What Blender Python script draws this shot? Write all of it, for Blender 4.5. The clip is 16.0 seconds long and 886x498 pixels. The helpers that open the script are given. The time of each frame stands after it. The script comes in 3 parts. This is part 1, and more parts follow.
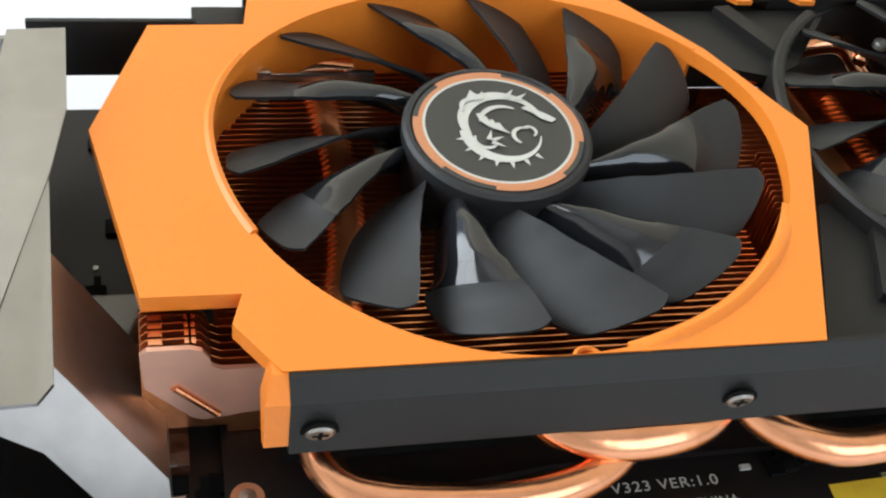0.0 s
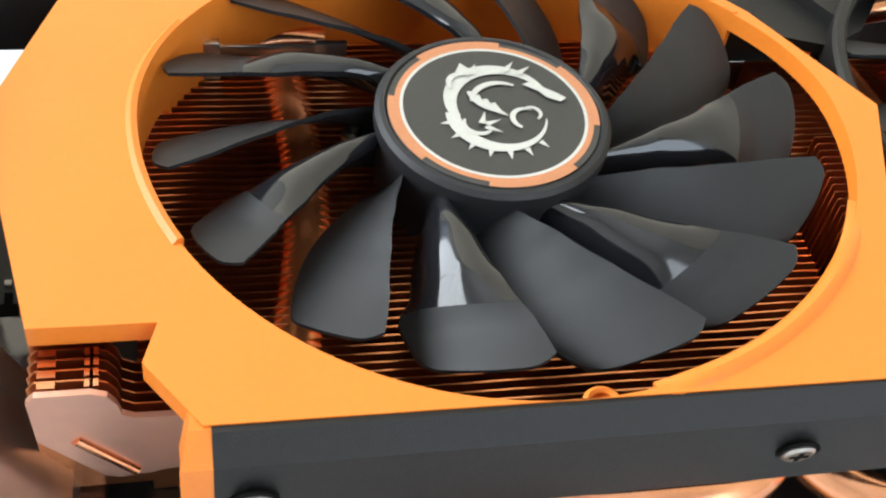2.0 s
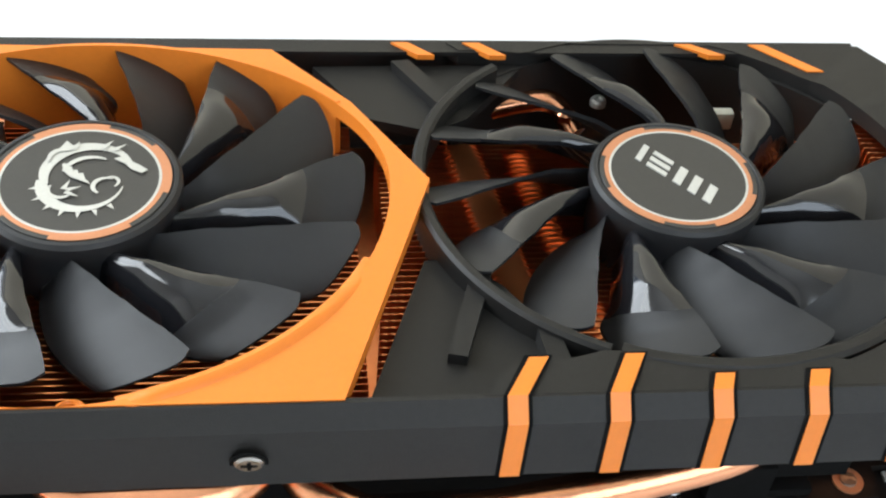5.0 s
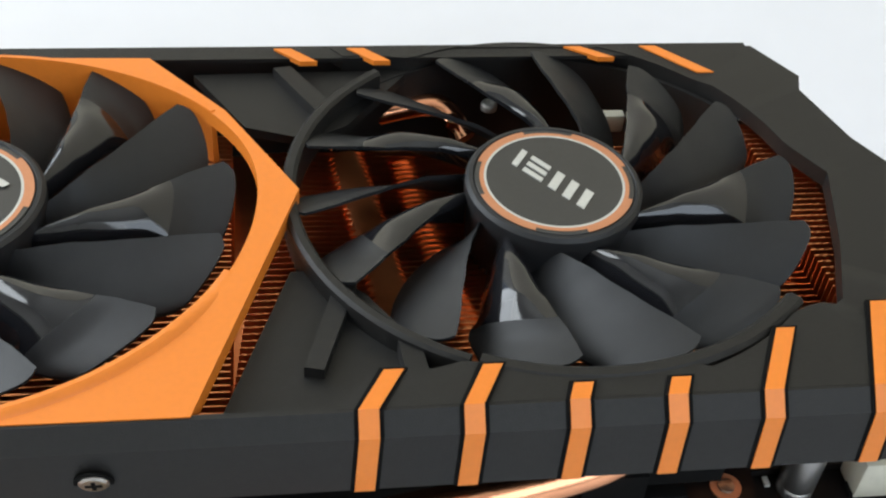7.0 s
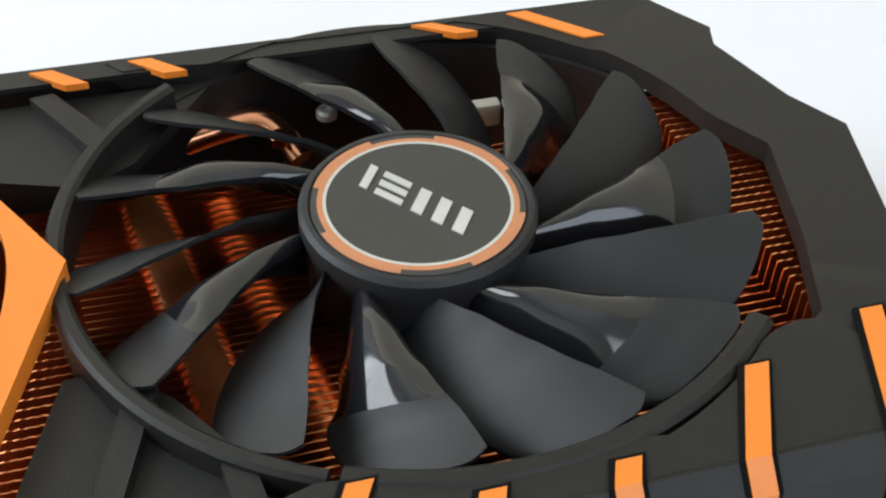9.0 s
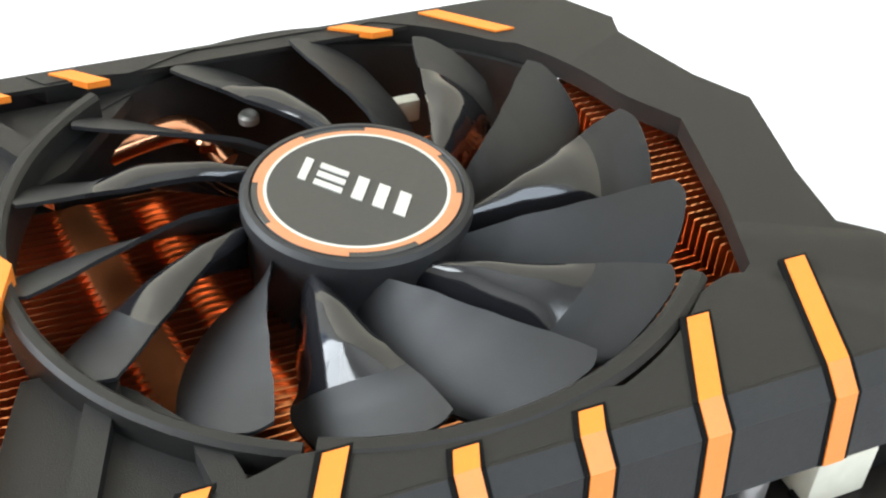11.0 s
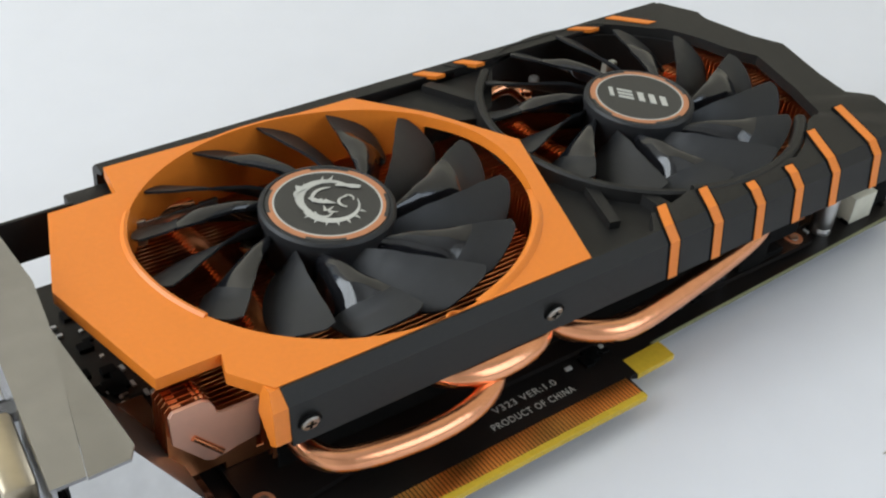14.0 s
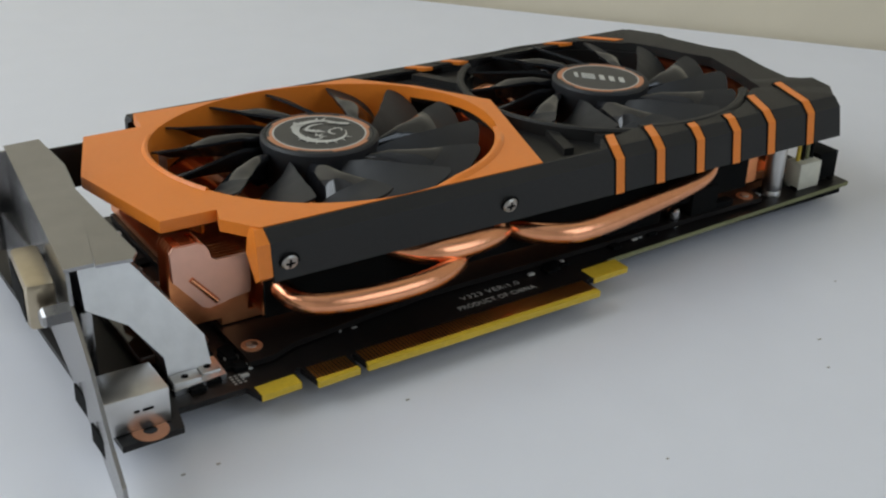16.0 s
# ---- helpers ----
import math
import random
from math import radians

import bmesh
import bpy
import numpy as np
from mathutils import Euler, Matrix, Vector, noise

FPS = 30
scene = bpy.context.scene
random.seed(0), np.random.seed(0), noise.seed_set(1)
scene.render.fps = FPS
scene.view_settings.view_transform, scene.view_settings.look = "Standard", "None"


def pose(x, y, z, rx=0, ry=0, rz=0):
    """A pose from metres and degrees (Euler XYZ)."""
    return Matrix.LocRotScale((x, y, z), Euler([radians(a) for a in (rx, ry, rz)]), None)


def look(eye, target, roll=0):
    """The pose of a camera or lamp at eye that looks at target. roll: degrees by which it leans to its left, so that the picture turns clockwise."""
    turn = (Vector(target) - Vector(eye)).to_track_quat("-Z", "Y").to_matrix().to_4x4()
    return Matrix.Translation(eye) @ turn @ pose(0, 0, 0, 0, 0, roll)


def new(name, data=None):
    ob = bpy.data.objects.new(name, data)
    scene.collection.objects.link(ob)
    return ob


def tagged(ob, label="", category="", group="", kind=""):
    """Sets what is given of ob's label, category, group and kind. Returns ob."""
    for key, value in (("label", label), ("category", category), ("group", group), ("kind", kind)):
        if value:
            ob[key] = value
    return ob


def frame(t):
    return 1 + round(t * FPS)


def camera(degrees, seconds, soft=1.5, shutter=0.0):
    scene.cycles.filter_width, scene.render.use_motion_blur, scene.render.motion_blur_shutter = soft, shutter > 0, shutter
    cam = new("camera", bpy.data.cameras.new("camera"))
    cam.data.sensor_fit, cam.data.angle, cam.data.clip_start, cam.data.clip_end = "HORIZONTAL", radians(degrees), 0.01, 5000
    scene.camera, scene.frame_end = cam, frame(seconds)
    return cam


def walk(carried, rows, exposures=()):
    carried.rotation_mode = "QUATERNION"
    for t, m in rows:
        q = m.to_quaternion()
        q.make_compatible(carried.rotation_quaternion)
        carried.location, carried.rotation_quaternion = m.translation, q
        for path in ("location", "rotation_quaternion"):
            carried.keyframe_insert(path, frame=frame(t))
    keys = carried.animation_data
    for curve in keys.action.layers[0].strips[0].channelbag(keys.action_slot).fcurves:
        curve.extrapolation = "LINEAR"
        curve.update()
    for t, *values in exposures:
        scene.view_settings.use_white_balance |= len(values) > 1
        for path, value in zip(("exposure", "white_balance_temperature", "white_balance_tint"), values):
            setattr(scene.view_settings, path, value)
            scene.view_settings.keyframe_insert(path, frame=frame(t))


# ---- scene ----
cam = camera(40.00, 16.0, soft=2.2)
PATH = [
    (0, (-0.05945, -0.15045, 0.17906), (-0.01313, -0.02163, 0.03325), 12.34),
    (0.5, (-0.05433, -0.13916, 0.16650), (-0.00785, -0.01004, 0.02101), 11.98),
    (1, (-0.05188, -0.12705, 0.15665), (-0.00577, 0.00018, 0.00939), 12.16),
    (1.5, (-0.04755, -0.12466, 0.15129), (-0.00592, 0.00516, 0.00496), 10.43),
    (2, (-0.04324, -0.12358, 0.15288), (-0.00220, 0.00470, 0.00503), 10.61),
    (2.5, (-0.03382, -0.12352, 0.15640), (0.00468, 0.00323, 0.00656), 10.64),
    (3, (-0.01841, -0.12906, 0.15631), (0.01243, 0.00238, 0.00876), 7.98),
    (3.5, (-0.00443, -0.13087, 0.15518), (0.02395, 0.00324, 0.00954), 7.20),
    (4, (0.00743, -0.13632, 0.16201), (0.03755, 0.00055, 0.01933), 7.91),
    (4.5, (0.01348, -0.15357, 0.16610), (0.04592, -0.00900, 0.03177), 7.99),
    (5, (0.03386, -0.16180, 0.17633), (0.05975, -0.01820, 0.03955), 6.17),
    (7.5, (0.06118, -0.15953, 0.17745), (0.08938, -0.01675, 0.04027), 5.35),
    (8, (0.07058, -0.13662, 0.16328), (0.09823, 0.00328, 0.02305), 3.89),
    (8.5, (0.07221, -0.12580, 0.15379), (0.10807, 0.01601, 0.01740), 2.74),
    (9, (0.07117, -0.11783, 0.14341), (0.11509, 0.02288, 0.00824), 2.36),
    (11.5, (0.04999, -0.12756, 0.14031), (0.11674, 0.00980, 0.01117), 3.39),
    (12, (0.02834, -0.14032, 0.15749), (0.09524, -0.00570, 0.02558), 2.51),
    (12.5, (-0.00136, -0.15354, 0.16971), (0.07154, -0.01911, 0.04083), 2.61),
    (13, (-0.04857, -0.17629, 0.18947), (0.03458, -0.04471, 0.06387), 4.33),
    (13.5, (-0.09504, -0.19044, 0.21245), (-0.00309, -0.06616, 0.08556), 6.22),
    (14, (-0.12865, -0.20435, 0.21484), (-0.02896, -0.08170, 0.09229), 5.47),
    (14.5, (-0.15507, -0.21847, 0.21281), (-0.04898, -0.09676, 0.09478), 4.80),
    (15, (-0.17406, -0.24811, 0.18131), (-0.06281, -0.11603, 0.08040), 3.82),
    (15.5, (-0.17280, -0.27527, 0.15985), (-0.06260, -0.13312, 0.07239), 2.96),
    (16, (-0.15299, -0.28983, 0.16559), (-0.05227, -0.14168, 0.07667), 1.97),
]
walk(cam, [(t, look(eye, target, roll)) for t, eye, target, roll in PATH],
     exposures=[(0, 0.0), (1.5, 0.2), (3.5, 0.6), (4.6, 0.36), (5.5, 0.05), (7.5, -0.2), (9.2, 0.0), (11.4, 0.8), (12, 0.42), (12.5, 0.05), (13.5, -0.3), (14.5, -0.7), (15.2, -0.96), (16, -1.08)])

# ---- world and light: daylight from a big window beside the desk and a smaller one in front of it ----
world = bpy.data.worlds.new("sky")
scene.world = world
world.use_nodes = True
sky = world.node_tree.nodes.new("ShaderNodeTexSky")
sky.sky_type, sky.sun_disc, sky.sun_elevation, sky.sun_rotation = "NISHITA", False, radians(35), radians(20)
bg = world.node_tree.nodes["Background"]
world.node_tree.links.new(sky.outputs[0], bg.inputs[0])
bg.inputs[1].default_value = 0.1


def area(name, eye, target, sx, sy, power, colour=(1, 1, 1)):
    data = bpy.data.lights.new(name, "AREA")
    data.shape, data.size, data.size_y, data.energy, data.color = "RECTANGLE", sx, sy, power, colour
    ob = new(name, data)
    ob.matrix_world = look(eye, target)
    return ob


area("window_daylight", (-1.19, 0.51, 0.85), (0.0, 0.0, 0.2), 1.36, 1.3, 41, (0.88, 0.95, 1.0))


area("window_daylight", (0.665, -1.403, 0.87), (0.05, 0.0, 0.2), 1.1, 1.1, 13, (0.80, 0.90, 1.0))


# ---- materials ----
def material(name, colour, rough=0.5, metal=0.0, vary=0.15, scale=400, bump=0.0, bump_scale=3000, spec=0.5, coat=0.0, big=25):
    """A principled material with colour variation at two scales and fine relief."""
    m = bpy.data.materials.new(name)
    m.use_nodes = True
    nt = m.node_tree
    p = nt.nodes["Principled BSDF"]
    p.inputs["Roughness"].default_value, p.inputs["Metallic"].default_value = rough, metal
    p.inputs["Specular IOR Level"].default_value, p.inputs["Coat Weight"].default_value = spec, coat
    co = nt.nodes.new("ShaderNodeTexCoord")
    n1, n2 = nt.nodes.new("ShaderNodeTexNoise"), nt.nodes.new("ShaderNodeTexNoise")
    n1.inputs["Scale"].default_value, n2.inputs["Scale"].default_value = scale, big
    n1.inputs["Detail"].default_value = 4
    add = nt.nodes.new("ShaderNodeMath")
    add.operation = "ADD"
    half = nt.nodes.new("ShaderNodeMath")
    half.operation, half.inputs[1].default_value = "MULTIPLY", 0.5
    ramp = nt.nodes.new("ShaderNodeValToRGB")
    ramp.color_ramp.elements[0].position, ramp.color_ramp.elements[1].position = 0.3, 0.7
    ramp.color_ramp.elements[0].color = (*[c * (1 - vary) for c in colour], 1)
    ramp.color_ramp.elements[1].color = (*[min(1, c * (1 + vary)) for c in colour], 1)
    for n in (n1, n2):
        nt.links.new(co.outputs["Object"], n.inputs["Vector"])
    nt.links.new(n1.outputs["Fac"], add.inputs[0])
    nt.links.new(n2.outputs["Fac"], add.inputs[1])
    nt.links.new(add.outputs[0], half.inputs[0])
    nt.links.new(half.outputs[0], ramp.inputs[0])
    nt.links.new(ramp.outputs[0], p.inputs["Base Color"])
    mr = nt.nodes.new("ShaderNodeMapRange")
    mr.inputs["To Min"].default_value, mr.inputs["To Max"].default_value = max(0.02, rough * 0.85), min(1, rough * 1.15)
    nt.links.new(n2.outputs["Fac"], mr.inputs["Value"])
    nt.links.new(mr.outputs[0], p.inputs["Roughness"])
    if bump:
        n3, b = nt.nodes.new("ShaderNodeTexNoise"), nt.nodes.new("ShaderNodeBump")
        n3.inputs["Scale"].default_value = bump_scale
        b.inputs["Strength"].default_value, b.inputs["Distance"].default_value = bump, 0.0003
        nt.links.new(co.outputs["Object"], n3.inputs["Vector"])
        nt.links.new(n3.outputs["Fac"], b.inputs["Height"])
        nt.links.new(b.outputs[0], p.inputs["Normal"])
    return m


ORANGE = material("orange satin paint", (0.80, 0.222, 0.026), 0.33, 0.0, 0.05, 900, 0.12, 5000, 0.45)
BLACK = material("black textured plastic", (0.0130, 0.0124, 0.0118), 0.46, 0.0, 0.2, 900, 0.25, 5000, 0.33)
MATTE = material("matte charcoal blade plastic", (0.0165, 0.017, 0.0185), 0.5, 0.0, 0.12, 700, 0.12, 5000, 0.4)
GLOSS = material("glossy black blade plastic", (0.012, 0.012, 0.014), 0.09, 0.0, 0.15, 300, 0.0, 100, 0.7)
LABEL = material("dark grey label print", (0.035, 0.034, 0.032), 0.4, 0.0, 0.12, 1500, 0.05, 6000)
SILVER = material("brushed silver print", (0.55, 0.55, 0.52), 0.38, 0.3, 0.12, 2500)
COPRING = material("copper coloured print", (0.56, 0.24, 0.12), 0.42, 0.4, 0.08, 1500)
PINKCU = material("satin pink copper sheet", (0.86, 0.50, 0.38), 0.42, 0.85, 0.06, 300, 0.05, 2500)
COPPER = material("polished copper", (0.93, 0.40, 0.215), 0.22, 1.0, 0.15, 250, 0.22, 450)
FIN = material("copper tinted fin metal", (0.98, 0.35, 0.15), 0.31, 1.0, 0.2, 300)
STEEL = material("nickel plated steel", (0.34, 0.335, 0.335), 0.25, 1.0, 0.1, 200, 0.05, 1500)
BRIGHT = material("bright tinned steel sheet", (0.62, 0.61, 0.60), 0.34, 1.0, 0.1, 250, 0.06, 1200)
# redder than COPPER: the orange glow reflected between the fins is in the colour
PIPE = material("heat pipe copper with orange glow", (0.93, 0.3, 0.11), 0.3, 0.85, 0.15, 250)
GUNMETAL = material("brushed screw steel", (0.42, 0.40, 0.37), 0.35, 1.0, 0.2, 900)
GOLDSHELL = material("gold tinted connector shell", (0.5, 0.43, 0.32), 0.3, 1.0, 0.1, 300)
PCB = material("black circuit board lacquer", (0.007, 0.0055, 0.005), 0.42, 0.0, 0.3, 700, 0.08, 1500, 0.3)
PCBEDGE = material("olive board edge", (0.19, 0.19, 0.09), 0.6, 0.0, 0.2, 900)
# the brown is the orange shroud's reflection, put into the base colour
LACQUER = material("glossy board lacquer tinted by orange reflection", (0.045, 0.016, 0.008), 0.1, 0.0, 0.2, 500, 0.03, 1200, 0.7)
GOLD = material("gold contact plating", (0.80, 0.42, 0.12), 0.3, 1.0, 0.1, 900)
YELLOW = material("yellow bare laminate", (0.62, 0.42, 0.03), 0.45, 0.0, 0.15, 700)
INK = material("grey silkscreen ink", (0.45, 0.44, 0.41), 0.6, 0.0, 0.1, 900)
WHITEP = material("off-white connector plastic", (0.62, 0.60, 0.50), 0.45, 0.0, 0.08, 500)
DARK = material("matte black plastic, also shade in gaps", (0.004, 0.004, 0.004), 0.85, 0.0, 0.2, 900, 0.0, 100, 0.12)
TABLE = material("white desk laminate", (0.735, 0.74, 0.785), 0.3, 0.0, 0.02, 60, 0.03, 900, 0.4, 0.0, 3)
WALLM = material("beige painted wall", (0.62, 0.55, 0.42), 0.8, 0.0, 0.04, 30, 0.1, 300)
WHITEW = material("white painted wall", (0.78, 0.78, 0.77), 0.8, 0.0, 0.03, 30)
WOODF = material("grey carpet floor", (0.2, 0.19, 0.18), 0.9, 0.0, 0.2, 90)
# Lengths below are centimetres; the card's top face is z = 0 and the desk z = -4.
DESK = -4.0
TO_WORLD = Matrix.Diagonal((0.01, 0.01, 0.01, 1)) @ Matrix.Translation((0, 0, -DESK))
LOCAL = Matrix.Diagonal((0.01, 0.01, 0.01, 1))


def part(name, bm, mats, parent=None, label="", smooth=False, local=False, at=None):
    """Links a bmesh in centimetres as one mesh object under a thing or part."""
    me = bpy.data.meshes.new(name)
    bm.transform(LOCAL if local else TO_WORLD)
    bmesh.ops.recalc_face_normals(bm, faces=bm.faces)
    bm.to_mesh(me)
    bm.free()
    for m in mats if isinstance(mats, (list, tuple)) else [mats]:
        me.materials.append(m)
    if smooth:
        for p in me.polygons:
            p.use_smooth = True
        me.set_sharp_from_angle(angle=radians(32))
    return link(name, me, parent, label, at)


def link(name, me, parent=None, label="", at=None):
    ob = new(name, me)
    ob.parent = parent
    if at is not None:
        ob.matrix_basis = at
    return tagged(ob, label)


def spot(x, y, z, rz=0.0):
    """A pose in the world from a place in centimetres."""
    return pose(x * 0.01, y * 0.01, (z - DESK) * 0.01, 0, 0, rz)


def box(bm, x0, x1, y0, y1, z0, z1, bevel=0.0):
    r = bmesh.ops.create_cube(bm, size=1)
    for v in r["verts"]:
        v.co = Vector(((x0 + x1) / 2 + v.co.x * (x1 - x0), (y0 + y1) / 2 + v.co.y * (y1 - y0), (z0 + z1) / 2 + v.co.z * (z1 - z0)))
    if bevel:
        es = list({e for v in r["verts"] for e in v.link_edges})
        bmesh.ops.bevel(bm, geom=es, offset=bevel, segments=2, affect="EDGES", profile=0.5)
    return bm


def boxed(x0, x1, y0, y1, z0, z1, bevel=0.0):
    return box(bmesh.new(), x0, x1, y0, y1, z0, z1, bevel)


def prism(bm, outline, z0, z1):
    """A flat polygon given in x, y, pulled from z0 to z1."""
    lo = [bm.verts.new((x, y, z0)) for x, y in outline]
    hi = [bm.verts.new((x, y, z1)) for x, y in outline]
    bm.faces.new(lo[::-1])
    bm.faces.new(hi)
    n = len(lo)
    for i in range(n):
        bm.faces.new((lo[i], lo[(i + 1) % n], hi[(i + 1) % n], hi[i]))
    return bm


def bevelled(bm, width, angle=35, segments=2):
    es = [e for e in bm.edges if len(e.link_faces) == 2 and e.calc_face_angle(0) > radians(angle)]
    bmesh.ops.bevel(bm, geom=es, offset=width, segments=segments, affect="EDGES", profile=0.5, clamp_overlap=True)
    return bm


def lathe(bm, profile, n=64, a0=0.0, a1=360.0, cx=0.0, cy=0.0):
    """Turns a closed profile of (radius, z) about a vertical axis."""
    full = abs(a1 - a0) >= 359.9
    cols = []
    for i in range(n if full else n + 1):
        a = radians(a0 + (a1 - a0) * i / n)
        cols.append([bm.verts.new((cx + r * math.cos(a), cy + r * math.sin(a), z)) for r, z in profile])
    m = len(profile)
    for i in range(n):
        p, q = cols[i], cols[(i + 1) % len(cols)]
        for j in range(m):
            bm.faces.new((p[j], q[j], q[(j + 1) % m], p[(j + 1) % m]))
    if not full:
        bm.faces.new(cols[0])
        bm.faces.new(cols[-1][::-1])
    return bm


def disc(bm, r, z0, z1, cx=0.0, cy=0.0, n=32, chamfer=0.0):
    rings = [(r, z0), (r, z1 - chamfer), (r - chamfer, z1)] if chamfer else [(r, z0), (r, z1)]
    cols = [[bm.verts.new((cx + q * math.cos(2 * math.pi * i / n), cy + q * math.sin(2 * math.pi * i / n), z)) for i in range(n)] for q, z in rings]
    for p, q in zip(cols, cols[1:]):
        for i in range(n):
            bm.faces.new((p[i], p[(i + 1) % n], q[(i + 1) % n], q[i]))
    bm.faces.new(cols[0][::-1])
    bm.faces.new(cols[-1])
    return bm


def reach(outline, cx, cy, a):
    """How far the outline lies from (cx, cy) in the direction a, in radians."""
    best, dx, dy = 1e9, math.cos(a), math.sin(a)
    n = len(outline)
    for i in range(n):
        (x0, y0), (x1, y1) = outline[i], outline[(i + 1) % n]
        ex, ey = x1 - x0, y1 - y0
        det = dx * ey - dy * ex
        if abs(det) < 1e-9:
            continue
        t = ((x0 - cx) * ey - (y0 - cy) * ex) / det
        u = ((x0 - cx) * dy - (y0 - cy) * dx) / det
        if t > 0 and -1e-6 <= u <= 1 + 1e-6:
            best = min(best, t)
    return best


def star_plate(outline, cx, cy, inner, z_top, thick, a0=0.0, a1=360.0, step=3.0, slope=None):
    """A plate between an inner curve (radius by angle in degrees) and an outline."""
    angles = set(a0 + i * step for i in range(int((a1 - a0) / step) + 1)) | {a1}
    for x, y in outline:
        a = math.degrees(math.atan2(y - cy, x - cx))
        for k in (-360, 0, 360):
            if a0 < a + k < a1:
                angles |= {a + k - 0.02, a + k + 0.02}
    angles = sorted(angles)
    full = a1 - a0 >= 359.9
    if full:
        angles = angles[:-1]
    bm = bmesh.new()
    cols = []
    for d in angles:
        a = radians(d)
        col = []
        for r in (inner(d), reach(outline, cx, cy, a)):
            x, y = cx + r * math.cos(a), cy + r * math.sin(a)
            top = z_top + (slope(x, y) if slope else 0)
            col += [bm.verts.new((x, y, top)), bm.verts.new((x, y, top - thick))]
        cols.append(col)
    n = len(cols)
    for i in range(n if full else n - 1):
        p, q = cols[i], cols[(i + 1) % n]
        for j, k in ((0, 2), (2, 3), (3, 1), (1, 0)):
            bm.faces.new((p[j], q[j], q[k], p[k]))
    if not full:
        bm.faces.new([cols[0][j] for j in (0, 2, 3, 1)])
        bm.faces.new([cols[-1][j] for j in (1, 3, 2, 0)])
    return bm


def tube(bm, pts, radius, n=14, flat=1.0, sub=8):
    """A round pipe with closed ends along a smooth line through the points."""
    P = [Vector(p) for p in pts]
    line = []
    for i in range(len(P) - 1):
        p0, p1, p2, p3 = P[max(i - 1, 0)], P[i], P[i + 1], P[min(i + 2, len(P) - 1)]
        for k in range(sub):
            t = k / sub
            line.append(0.5 * (2 * p1 + (p2 - p0) * t + (2 * p0 - 5 * p1 + 4 * p2 - p3) * t * t + (3 * p1 - p0 - 3 * p2 + p3) * t ** 3))
    line.append(P[-1])
    rings = []
    for i, p in enumerate(line):
        d = (line[min(i + 1, len(line) - 1)] - line[max(i - 1, 0)]).normalized()
        side = d.cross(Vector((0, 0, 1)))
        side = side.normalized() if side.length > 1e-4 else Vector((1, 0, 0))
        up = side.cross(d)
        rings.append([bm.verts.new(p + side * radius * math.cos(2 * math.pi * j / n) + up * radius * flat * math.sin(2 * math.pi * j / n)) for j in range(n)])
    for a, b in zip(rings, rings[1:]):
        for j in range(n):
            bm.faces.new((a[j], a[(j + 1) % n], b[(j + 1) % n], b[j]))
    bm.faces.new(rings[0][::-1])
    bm.faces.new(rings[-1])
    return bm


# ---- the room: desk, walls and window ----
TURN = Matrix.Rotation(radians(40.3), 4, "Z")


def setting(name, bm, mat, label, category):
    return tagged(part(name, bm, mat, at=TURN), label, category, "", "structure")


setting("desk_top", boxed(-95, 29.3, -80, 75, DESK - 3, DESK, 0.2), TABLE, "white glossy desk top with faint scratches and dust", "desk")
setting("floor", boxed(-170, 30, -160, 120, -86, -80), WOODF, "grey carpet floor under the desk", "floor")
setting("wall_1", boxed(29.6, 38, -160, 130, -80, 180), WALLM, "plain beige painted wall behind the desk", "wall")
setting("wall_2", boxed(-180, -170, -160, 130, -80, 180), WHITEW, "plain white painted wall", "wall")
wall_front = boxed(-180, -98, -170, -160, -80, 180)
box(wall_front, 18, 38, -170, -160, -80, 180)
box(wall_front, -98, 18, -170, -160, -80, 22)
box(wall_front, -98, 18, -170, -160, 145, 180)
setting("wall_3", wall_front, WHITEW, "white painted wall with a window opening", "wall")
setting("ceiling", boxed(-180, 38, -170, 130, 180, 188), WHITEW, "plain white ceiling", "ceiling")
wall_open = boxed(-170, -130, 120, 130, -80, 180)
box(wall_open, 10, 29.6, 120, 130, -80, 180)
box(wall_open, -130, 10, 120, 130, -80, 12)
box(wall_open, -130, 10, 120, 130, 150, 180)
setting("wall_4", wall_open, WHITEW, "white wall with a wide window opening", "wall")
window = setting("window_1", boxed(-130, 10, 124, 125, 12, 14), WHITEW, "wide white framed window in the wall", "window")
for u0, u1, z0, z1 in ((-130, 10, 148, 150), (-130, -127, 14, 148), (7, 10, 14, 148), (-61.5, -58.5, 14, 148)):
    part("window_frame", boxed(u0, u1, 124, 127, z0, z1), WHITEW, window)

window_front = setting("window_2", boxed(-98, 18, -165, -164, 22, 24), WHITEW, "white framed window in the front wall", "window")
for u0, u1, z0, z1 in ((-98, 18, 143, 145), (-98, -95, 24, 143), (15, 18, 24, 143)):
    part("window_frame", boxed(u0, u1, -167, -164, z0, z1), WHITEW, window_front)

specks = bmesh.new()
for x, y, a in ((9.31, -11.09, 0.06), (8.39, -12.2, 0.04), (-1.85, -7.9, 0.05), (-6.85, -7.93, 0.05), (-11.34, -5.71, 0.12), (-7.67, -7.9, 0.05), (12.4, -9.0, 0.03), (2.0, -13.0, 0.03)):
    box(specks, x - a, x + a, y - 0.02, y + 0.03, DESK, DESK + 0.012)
tagged(part("dust", specks, GUNMETAL), "a few dark specks of dust on the desk", "dust", "", "stuff")

# ---- the graphics card ----
card = tagged(new("graphics_card"), "orange and black two-fan graphics card lying on white desk", "graphics card")
card.location = (0.05, 0, 0.005)
bpy.context.view_layer.update()
CARD_INV = Matrix.Translation((-0.05, 0, -0.005))


